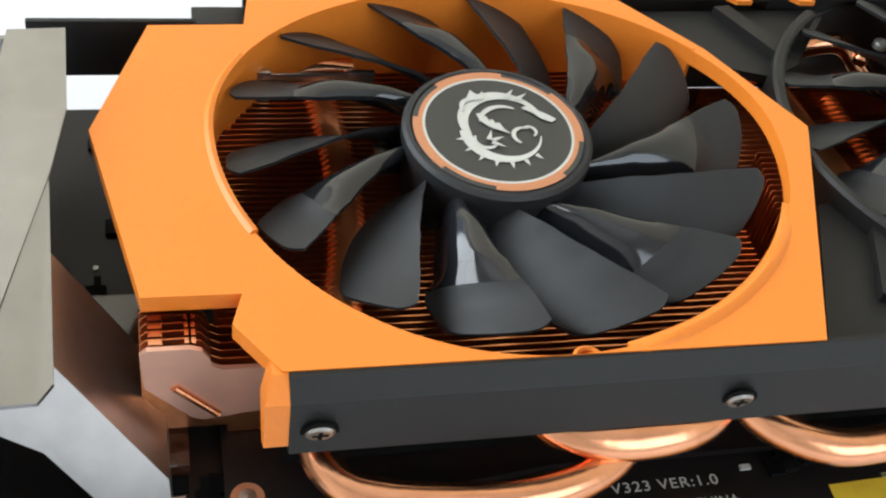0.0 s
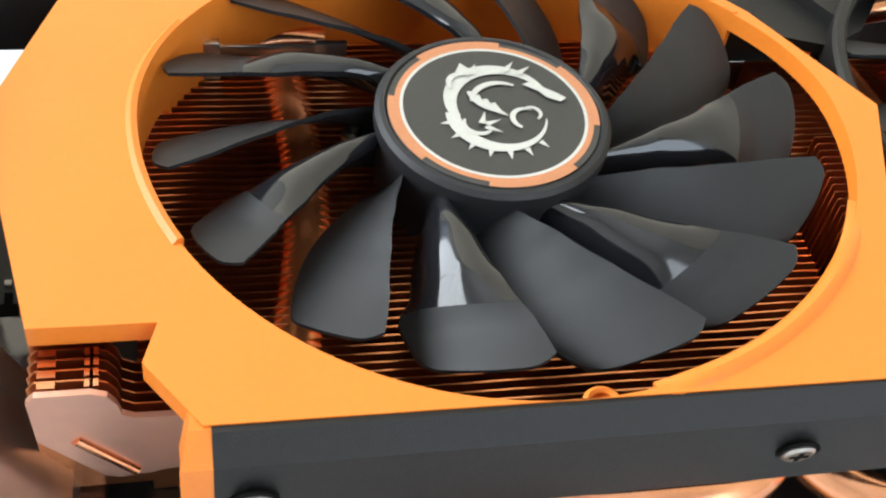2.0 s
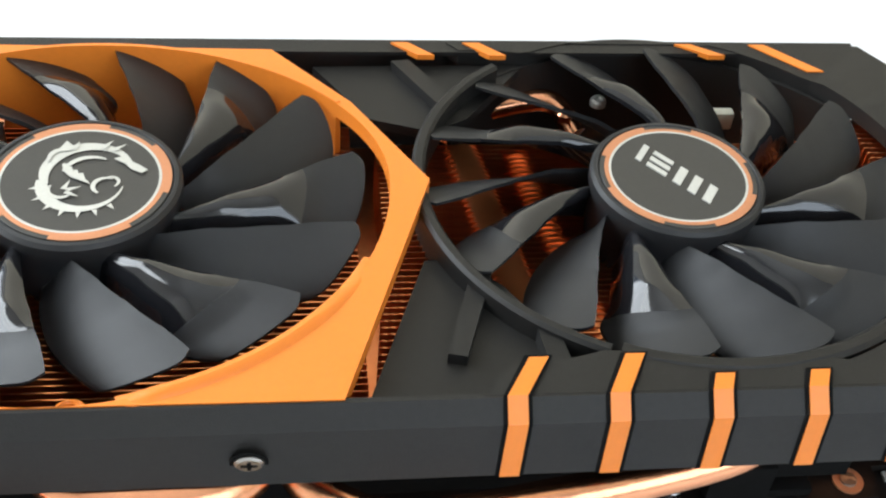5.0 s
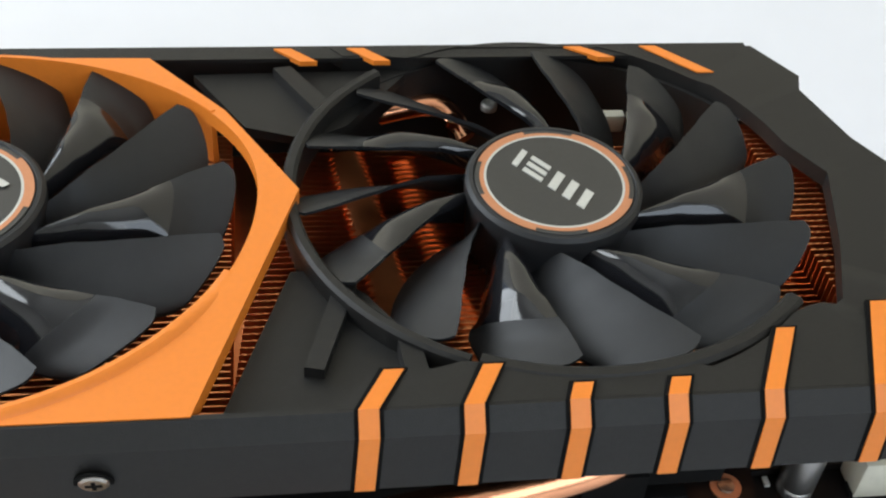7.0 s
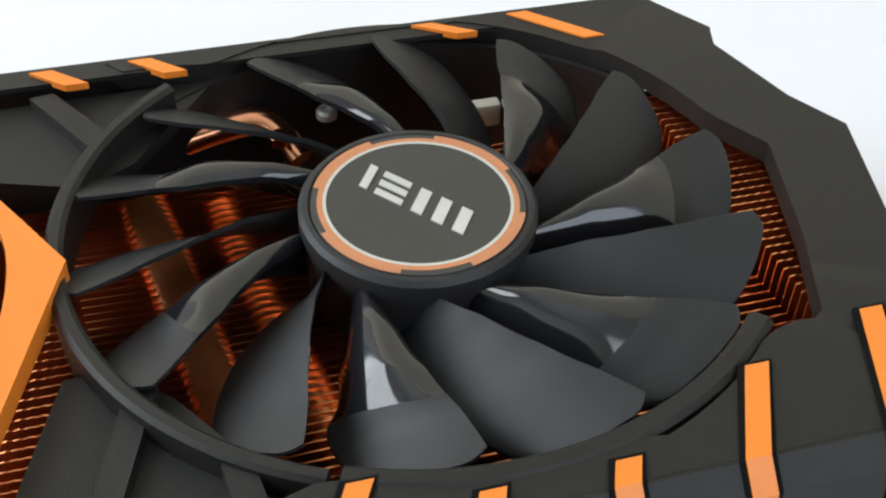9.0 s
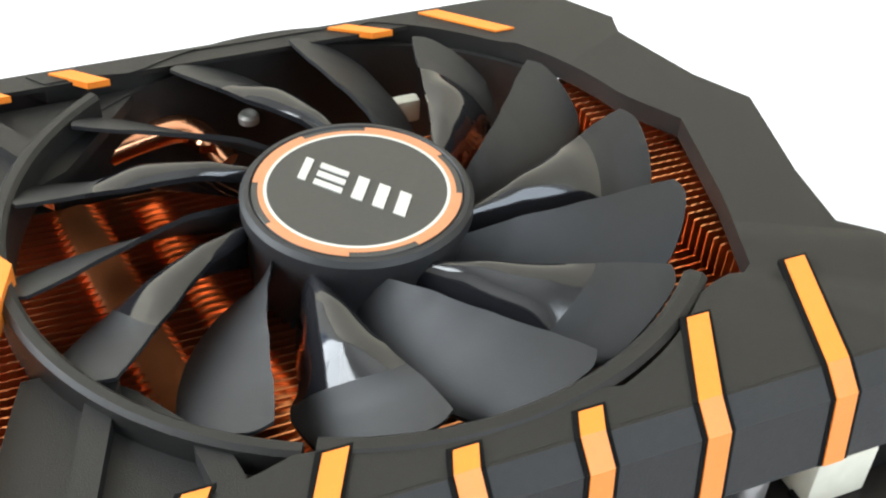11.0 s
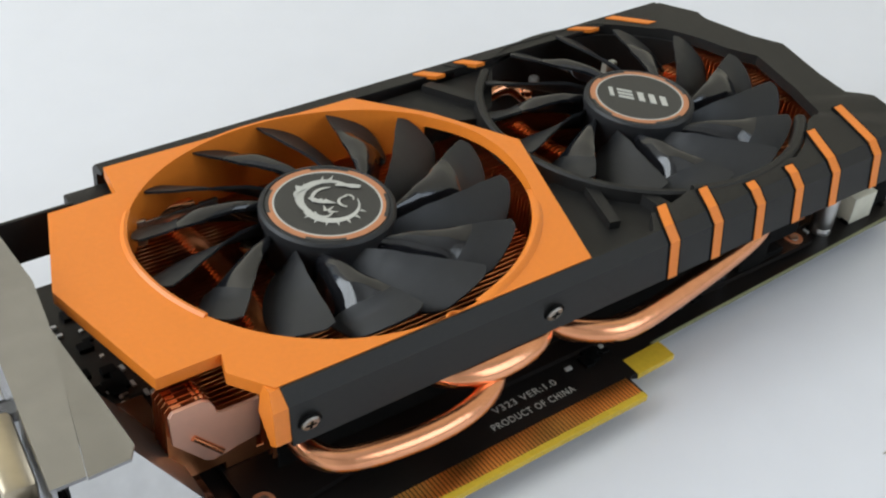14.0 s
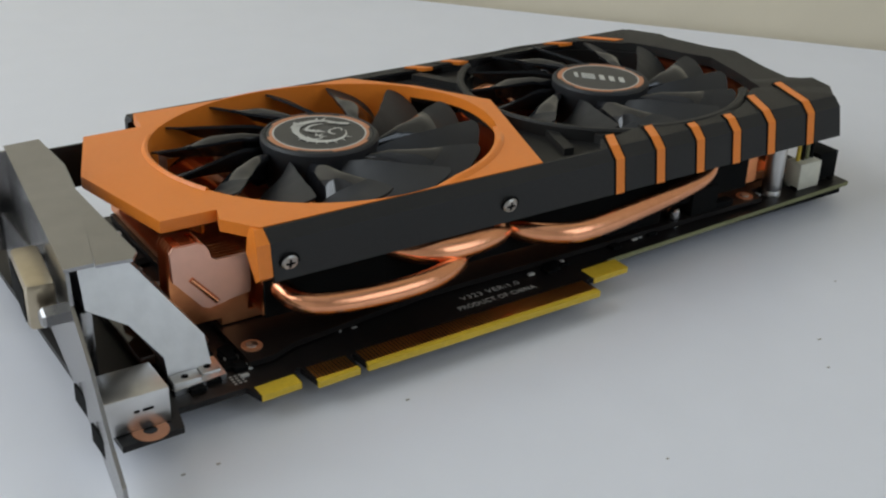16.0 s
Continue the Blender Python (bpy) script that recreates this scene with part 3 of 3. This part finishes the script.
piece("fin_end", boxed(16.1, 16.16, -3.0, 3.0, -3.1, -0.75), FIN, "", sink)
TAILF = fin_mesh(15.05, 15.95, -0.6)
for k in range(38):
    link("fin", TAILF, sink, "", spot(-0.012 * k, -3.2 + 0.15 * k, 0))
LOWF = fin_mesh(13.6, 15.0, -1.15)
for k in range(38):
    link("fin", LOWF, sink, "", spot(0, -3.2 + 0.15 * k, 0))
# pipes that run through the fins under the fans
piece("heat_pipe", tube(bmesh.new(), [(-3.2, -3.7, -1.62), (-2.7, -1.2, -1.6), (-2.6, 1.0, -1.6), (-2.8, 3.1, -1.62)], 0.36, 14, 0.6), PIPE, "", sink, True)
piece("heat_pipe", tube(bmesh.new(), [(8.0, -3.9, -1.6), (7.5, -1.5, -1.6), (7.1, 1.2, -1.6), (6.9, 2.6, -1.62)], 0.4, 14, 0.6), PIPE, "", sink, True)
piece("heat_pipe", tube(bmesh.new(), [(9.0, -3.6, -1.62), (8.6, -1.5, -1.62), (8.2, 0.8, -1.62), (8.0, 2.4, -1.64)], 0.3, 14, 0.6), PIPE, "", sink, True)
piece("heat_pipe", tube(bmesh.new(), [(14.5, -1.6, -1.4), (14.5, 0, -1.35), (14.0, 2.4, -1.35)], 0.32, 14, 0.6), PIPE, "", sink, True)
piece("heat_pipe", tube(bmesh.new(), [(6.6, 3.3, -1.7), (7.2, 3.75, -1.55), (8.3, 4.0, -1.4), (9.0, 3.9, -1.35), (9.4, 3.3, -1.7)], 0.24), COPPER, "", sink, True)
piece("heat_pipe", tube(bmesh.new(), [(-4.3, 2.3, -1.75), (-3.9, 2.75, -1.6), (-3.0, 3.35, -1.5), (-2.0, 3.5, -1.6)], 0.24), COPPER, "", sink, True)
# bright folded strip added for a pale gleam, and fastenings, inside the bores
strip = boxed(-3.75, -1.75, 2.42, 2.48, -1.0, -0.8, 0.015)
box(strip, -3.95, -3.7, 2.36, 2.5, -1.42, -0.7, 0.02)
box(strip, -2.25, -1.75, 2.4, 2.5, -1.42, -0.76, 0.02)
piece("gleam_strip", strip, BRIGHT, "bright strip added for a pale gleam on the bore wall", sink, True)
piece("fan_screw", lathe(bmesh.new(), [(0.001, -1.45), (0.17, -1.45), (0.17, -1.34), (0.13, -1.29), (0.08, -1.29), (0.06, -1.33), (0.001, -1.33)], 24, cx=9.98, cy=4.0), SILVER, "", sink, True)
piece("fan_screw", lathe(bmesh.new(), [(0.001, -1.3), (0.16, -1.3), (0.16, -1.15), (0.1, -1.1), (0.001, -1.1)], 20, cx=9.1, cy=3.3), COPPER, "", sink, True)
piece("cable_clip", bevelled(boxed(12.15, 12.65, 3.1, 3.35, -1.45, -1.02), 0.06), WHITEP, "", sink, True)
# end plate at the open corner
def upright(outline, y, thick):
    bm = prism(bmesh.new(), outline, 0, thick)
    bm.transform(Matrix.Translation((0, y, 0)) @ Matrix.Rotation(radians(90), 4, "X"))
    return bm


STEP = [(-6.2, -0.62), (-6.1, -0.5), (-5.48, -0.5), (-5.3, -0.58), (-5.2, -0.75), (-5.16, -0.95), (-5.02, -1.04), (-4.15, -1.06)]
plate = STEP + [(-4.15, -2.14), (-4.75, -2.22), (-4.85, -2.26), (-5.27, -2.32), (-5.45, -2.25), (-6.16, -1.4)]
end_plate = piece("end_plate", bevelled(upright(plate[::-1], -3.98, 0.08), 0.02), PINKCU, "pinkish copper end plate with a pressed slot", sink, True)
piece("pressed_slot", tube(bmesh.new(), [(-5.72, -4.06, -1.4), (-5.39, -4.06, -1.785), (-5.06, -4.06, -2.17)], 0.075), COPPER, "", sink, True)
dome = lathe(bmesh.new(), [(0.001, -0.06), (0.42, -0.06), (0.34, -0.03), (0.2, -0.005), (0.001, 0.005)], 20)
dome.transform(Matrix.Translation((-4.72, -4.04, -1.62)) @ Matrix.Rotation(radians(90), 4, "X"))
piece("pressed_dome", dome, PINKCU, "", sink, True)
for k in range(5):
    y = -3.84 + 0.15 * k
    piece("fin", upright((STEP + [(-4.15, -2.8), (-6.2, -2.8)])[::-1], y, 0.02), FIN, "", sink)
for x in (-6.02, -5.92, -5.5, -5.44):
    for k in range(4):
        piece("fin_tab", boxed(x - 0.05, x + 0.05, -3.95 + 0.15 * k, -3.85 + 0.15 * k, -0.53, -0.49), COPPER, "", sink)

# outer heat pipes along the front edge
for pts, r, flat in (([(-3.75, -4.4, -1.75), (-3.55, -5.35, -1.95), (-2.9, -5.85, -2.0), (-1.3, -6.1, -2.0), (0.1, -6.0, -2.0), (1.15, -5.5, -2.0), (1.7, -4.6, -2.0)], 0.29, 1.0),
                     ([(-0.3, -4.5, -1.6), (0.2, -5.1, -1.62), (1.1, -5.38, -1.62), (2.1, -5.3, -1.62), (2.75, -4.95, -1.66), (2.9, -4.3, -1.66)], 0.45, 0.8),
                     ([(3.3, -4.3, -1.85), (3.75, -5.1, -1.92), (4.6, -5.65, -1.95), (5.6, -5.75, -1.95), (8.0, -5.4, -1.92), (9.9, -5.05, -1.86), (10.7, -4.85, -1.75), (11.0, -4.7, -1.55)], 0.32, 1.0)):
    piece("heat_pipe", tube(bmesh.new(), pts, r, 18, flat), COPPER, "bent bare copper heat pipe", sink, True)

# ---- circuit board ----
ZB = -3.27
board_line = [(-8.75, -7.25), (-7.3, -7.2), (-7.15, -6.45), (-5.45, -6.45), (-5.3, -6.95), (-4.2, -6.9), (-4.15, -6.4), (-4.05, -6.25), (-3.95, -6.3), (-3.85, -7.1),
              (-2.68, -7.06), (-2.62, -6.4), (-2.52, -6.4), (-2.45, -7.05), (4.98, -6.95), (5.0, -6.3), (5.15, -6.2), (5.3, -6.28), (6.6, -6.22), (6.35, -5.55), (17.4, -5.1), (17.4, 4.3), (-8.75, 4.3)]
pcb = piece("circuit_board", prism(bmesh.new(), board_line, ZB - 0.16, ZB), PCB, "black circuit board with gold edge contacts")
piece("board_edge", prism(bmesh.new(), [(6.4, -5.565), (17.405, -5.115), (17.405, -5.1), (6.4, -5.55)], ZB - 0.15, ZB - 0.01), PCBEDGE, "", pcb)
piece("backplate", boxed(-8.2, 17.2, -5.0, 4.4, ZB - 0.42, ZB - 0.2, 0.03), DARK, "black metal backplate", pcb)
for x0, y0, x1, y1 in ((-5.28, -6.95, -4.22, -6.9), (-3.86, -7.1, -2.7, -7.06), (-2.46, -7.05, 4.97, -6.95), (5.3, -6.28, 6.6, -6.22)):
    d = 0.16 if x0 in (-3.86, -2.46) else (0.42 if x0 < -5 else 0.58)
    piece("laminate_edge", prism(bmesh.new(), [(x0, y0 - 0.015), (x1, y1 - 0.015), (x1, y1 + d), (x0, y0 + d)], ZB - 0.165, ZB + 0.006), YELLOW, "bare yellow laminate edge", pcb)
CONTACT = mesh_of("contact", boxed(-0.038, 0.038, 0.15, 0.72, 0, 0.012), [GOLD], False)
for k in range(11):
    link("contact", CONTACT, pcb, "", spot(-3.79 + 0.1 * k, -7.09, ZB))
for k in range(71):
    link("contact", CONTACT, pcb, "", spot(-2.38 + 0.1037 * k, -7.04 + 0.0014 * k, ZB))


def printed(body, x, y, size, width):
    """Printed lettering on the board."""
    c = bpy.data.curves.new("printed_text", "FONT")
    c.body, c.size, c.extrude = body, size * 0.01, 0.00002
    c.space_character = 1.12
    ob = new("printed_text", c)
    bpy.context.view_layer.update()
    me = bpy.data.meshes.new_from_object(ob.evaluated_get(bpy.context.evaluated_depsgraph_get()))
    bpy.data.objects.remove(ob)
    xs = [v.co.x for v in me.vertices]
    k = width * 0.01 / (max(xs) - min(xs))
    me.transform(Matrix.Diagonal((k, 1, 1, 1)))
    me.materials.append(INK)
    link("printed_text", me, pcb, "", spot(x, y, ZB + 0.006, 0.6))


printed("V323 VER:1.0", 1.36, -5.5, 0.28, 1.95)
printed("PRODUCT OF CHINA", 1.0, -5.93, 0.28, 2.55)
# recycling-style mark as three short bars
for k in range(3):
    b = boxed(0.12, 0.26, -0.16, -0.10, 0, 0.01)
    b.transform(Matrix.Translation((-2.05, -5.15, ZB)) @ Matrix.Rotation(radians(120 * k), 4, "Z"))
    piece("printed_mark", b, INK, "", pcb)
# mounting pads and plates
cover = piece("cover_plate", bevelled(prism(bmesh.new(), [(-5.0, -5.75), (-4.4, -5.75), (-3.7, -5.45), (0.4, -4.95), (13.4, -4.95), (13.5, -4.3), (16.5, -4.2), (16.5, 4.0), (-5.0, 4.0)], ZB + 0.05, ZB + 0.2), 0.03), PCB, "black metal cover plate", pcb, True)
for x, y in ((-4.66, -5.1), (12.95, -4.6), (15.6, -3.6)):
    piece("copper_washer", lathe(bmesh.new(), [(0.12, ZB + 0.19), (0.27, ZB + 0.19), (0.27, ZB + 0.24), (0.12, ZB + 0.24)], 24, cx=x, cy=y), COPRING, "", pcb, True)
    piece("screw", lathe(bmesh.new(), [(0.001, ZB + 0.19), (0.16, ZB + 0.19), (0.14, ZB + 0.28), (0.001, ZB + 0.3)], 18, cx=x, cy=y), GUNMETAL, "", pcb, True)
# small surface parts
rnd = random.Random(4)
CHIP = [mesh_of("chip", boxed(-a, a, -b, b, 0, h, 0.01), [m], False) for a, b, h, m in
        ((0.1, 0.05, 0.06, INK), (0.06, 0.12, 0.07, DARK), (0.18, 0.14, 0.1, DARK), (0.05, 0.05, 0.05, SILVER))]
for k in range(110):
    if k < 80:
        x, y = rnd.uniform(-7.1, -5.0), rnd.choice((rnd.uniform(-6.0, -4.6), rnd.uniform(-0.8, 3.2)))
        z = ZB
    elif k < 92:
        x, y, z = rnd.uniform(3.6, 5.2), rnd.uniform(-5.3, -4.95), ZB
    else:
        x = rnd.uniform(6.8, 17.0)
        y, z = -5.3 + (x - 6.4) * 0.04 + rnd.uniform(0.15, 0.6), ZB
    link("chip", CHIP[rnd.randrange(4)], pcb, "", spot(x, y, z, rnd.choice((0, 90))))
for k in range(4):
    for x in (-5.62, -5.5, -5.38):
        piece("printed_mark", boxed(x, x + 0.07, -6.2 + 0.11 * k, -6.16 + 0.11 * k, ZB, ZB + 0.006), INK, "", pcb)


def capacitor(x, y, r, z1, mat):
    bm = lathe(bmesh.new(), [(0.001, ZB), (r, ZB), (r, ZB + 0.12), (r * 0.92, ZB + 0.18), (r, ZB + 0.24), (r, z1 - 0.06), (r - 0.06, z1), (0.001, z1 - 0.01)], 24, cx=x, cy=y)
    return piece("capacitor", bm, mat, "silver can capacitor", pcb, True)


capacitor(14.25, -4.55, 0.32, -1.3, BRIGHT)
capacitor(9.7, -4.75, 0.2, -2.7, STEEL)
capacitor(12.1, -3.4, 0.32, -1.6, STEEL)
capacitor(16.9, -1.2, 0.32, -1.6, STEEL)
for x0, x1, y0, y1, z1 in ((10.3, 11.4, -4.9, -4.3, -2.2), (11.3, 12.2, -4.85, -4.5, -2.9), (16.4, 17.3, -4.6, -3.6, -2.3), (7.0, 9.2, -4.7, -4.1, -2.7)):
    piece("choke", boxed(x0, x1, y0, y1, ZB, z1, 0.04), DARK, "", pcb, True)
sock = piece("fan_socket", boxed(15.2, 16.2, -4.85, -4.2, ZB, -2.35, 0.05), WHITEP, "off-white plug socket with wires", pcb, True)
for k, m in enumerate((YELLOW, DARK, PCBEDGE, DARK)):
    piece("wire", tube(bmesh.new(), [(15.38 + 0.22 * k, -4.5, -2.4), (15.4 + 0.2 * k, -4.4, -1.6), (15.1 + 0.2 * k, -3.9, -1.1)], 0.07, 8), m, "", sock, True)

# ---- slot bracket and sockets ----
def plate_x(y):
    """The slot bracket leans a little: its x by y."""
    return -8.2 - 0.11 * (2.3 - y)


bracket = bmesh.new()
rows_b = [(2.3, 0.2, -2.6), (-1.5, 0.28, -2.75), (-5.4, 0.3, -2.9), (-5.55, -0.5, -2.95), (-7.1, -1.2, -3.1), (-8.6, -2.3, -3.4), (-9.4, -2.7, -3.7), (-9.6, -3.3, -3.95)]
cols = []
for y, z1, z0 in rows_b:
    x = plate_x(y)
    cols.append([bracket.verts.new(v) for v in ((x, y, z0), (x, y, z1), (x + 0.09, y, z1), (x + 0.09, y, z0))])
for a, b in zip(cols, cols[1:]):
    for k in range(4):
        bracket.faces.new((a[k], b[k], b[(k + 1) % 4], a[(k + 1) % 4]))
bracket.faces.new(cols[0])
bracket.faces.new(cols[-1][::-1])
bracket_ob = piece("slot_bracket", bracket, STEEL, "bent nickel plated slot bracket")
piece("top_flange", bevelled(prism(bmesh.new(), [(-8.2, 2.3), (-7.25, 2.35), (-7.2, 0.3), (-7.42, -1.15), (-8.4, -5.42), (-9.08, -5.4)], 0.24, 0.33), 0.02), STEEL, "", bracket_ob, True)
flap = prism(bmesh.new(), [(-7.44, -1.2), (-7.3, -5.0), (-7.5, -5.3), (-8.38, -5.42)], 0.2, 0.28)
for v in flap.verts:
    if v.co.x > -7.55 and v.co.y < -4:
        v.co.z -= 0.12
piece("bent_flap", flap, STEEL, "", bracket_ob)
for x0, x1, z0, z1 in ((-10.6, -8.2, -0.5, 0.2), (-10.6, -9.5, -1.5, -0.5), (-8.95, -8.2, -1.5, -0.5), (-9.5, -8.95, -0.75, -0.5), (-9.5, -8.95, -1.5, -1.3), (-9.7, -8.2, -2.6, -1.5), (-10.6, -10.2, -2.6, -1.5)):
    piece("screw_tab", boxed(x0, x1, 2.21, 2.3, z0, z1), STEEL, "", bracket_ob)
dvi = bmesh.new()
box(dvi, -0.68, 0.0, -4.5, -2.35, -1.55, -0.38, 0.14)
dvi.transform(Matrix.Translation((-8.78, -2.3, 0)) @ Matrix.Rotation(radians(-6.3), 4, "Z") @ Matrix.Translation((0, 2.3, 0)))
dvi = piece("video_socket", dvi, GOLDSHELL, "gold tinted metal video socket", bracket_ob, True)
for y in (-4.95, -1.85):
    post = lathe(bmesh.new(), [(0.001, 0), (0.26, 0), (0.26, 0.5), (0.2, 0.57), (0.001, 0.57)], 6)
    post.transform(Matrix.Translation((plate_x(y), y, -0.95)) @ Matrix.Rotation(radians(-90), 4, "Y"))
    piece("hex_post", post, STEEL, "", dvi)
mouth = boxed(-0.71, -0.6, -4.3, -2.55, -1.38, -0.55, 0.02)
mouth.transform(Matrix.Translation((-8.78, -2.3, 0)) @ Matrix.Rotation(radians(-6.3), 4, "Z") @ Matrix.Translation((0, 2.3, 0)))
piece("socket_opening", mouth, DARK, "", dvi)
for y in (-5.9, -7.6):
    mouth = boxed(plate_x(y) - 0.03, plate_x(y) + 0.03, y - 0.55, y + 0.55, -3.0, -2.55)
    piece("socket_mouth", mouth, DARK, "", bracket_ob)
piece("display_socket", boxed(-9.0, -7.45, -6.85, -5.6, ZB, -2.35, 0.05), BRIGHT, "folded steel display socket shell", bracket_ob, True)
piece("board_ring", lathe(bmesh.new(), [(0.16, ZB), (0.42, ZB), (0.42, ZB + 0.02), (0.16, ZB + 0.02)], 28, cx=-8.0, cy=-6.95), COPRING, "", pcb, True)
# folded metal block behind the bracket
blk = prism(bmesh.new(), [(-8.5, 0.0), (-7.5, -0.1), (-5.85, -2.4), (-5.8, -3.2), (-6.9, -3.2), (-6.92, -2.68), (-7.6, -1.75), (-8.5, -1.2)], -1.3, 0.7)
bevelled(blk, 0.05)
blk.transform(Matrix.Translation((0, -4.6, 0)) @ Matrix.Rotation(radians(90), 4, "X"))
for v in blk.verts:
    v.co.y += 0.32 * (v.co.z + 3.2)
cage = piece("socket_cage", blk, BRIGHT, "folded bright steel socket cage", bracket_ob, True)
piece("cage_wall", boxed(-8.6, -8.3, -4.55, 1.8, -3.2, -1.3, 0.05), STEEL, "", bracket_ob, True)
# soldered foot of the cage
foot = bevelled(prism(bmesh.new(), [(-7.0, -5.95), (-5.65, -5.8), (-5.6, -4.9), (-6.9, -5.0)], ZB, ZB + 0.12), 0.02)
box(foot, -6.95, -6.25, -5.75, -5.35, ZB + 0.11, ZB + 0.2, 0.02)
box(foot, -6.18, -5.7, -5.6, -5.1, ZB + 0.11, ZB + 0.17, 0.02)
foot = piece("cage_foot", foot, BRIGHT, "bright soldered steel foot", bracket_ob, True)
for x, y, z in ((-6.6, -5.55, 0.2), (-5.95, -5.35, 0.17)):
    piece("solder_hole", lathe(bmesh.new(), [(0.001, ZB + z), (0.09, ZB + z), (0.09, ZB + z + 0.01), (0.001, ZB + z + 0.01)], 14, cx=x, cy=y), DARK, "", bracket_ob)
for x0, x1 in ((-8.3, -8.18), (-8.1, -7.85)):
    piece("shell_slot", boxed(x0, x1, -6.865, -6.84, -2.78, -2.72), DARK, "", bracket_ob)
# heat spreader whose brown tint stands for the reflected orange shroud
piece("tinted_spreader", boxed(-7.3, -5.5, -4.5, -0.9, ZB + 0.02, ZB + 0.35, 0.05), LACQUER, "glossy dark heat spreader, tinted brown for the shroud's reflection", pcb, True)
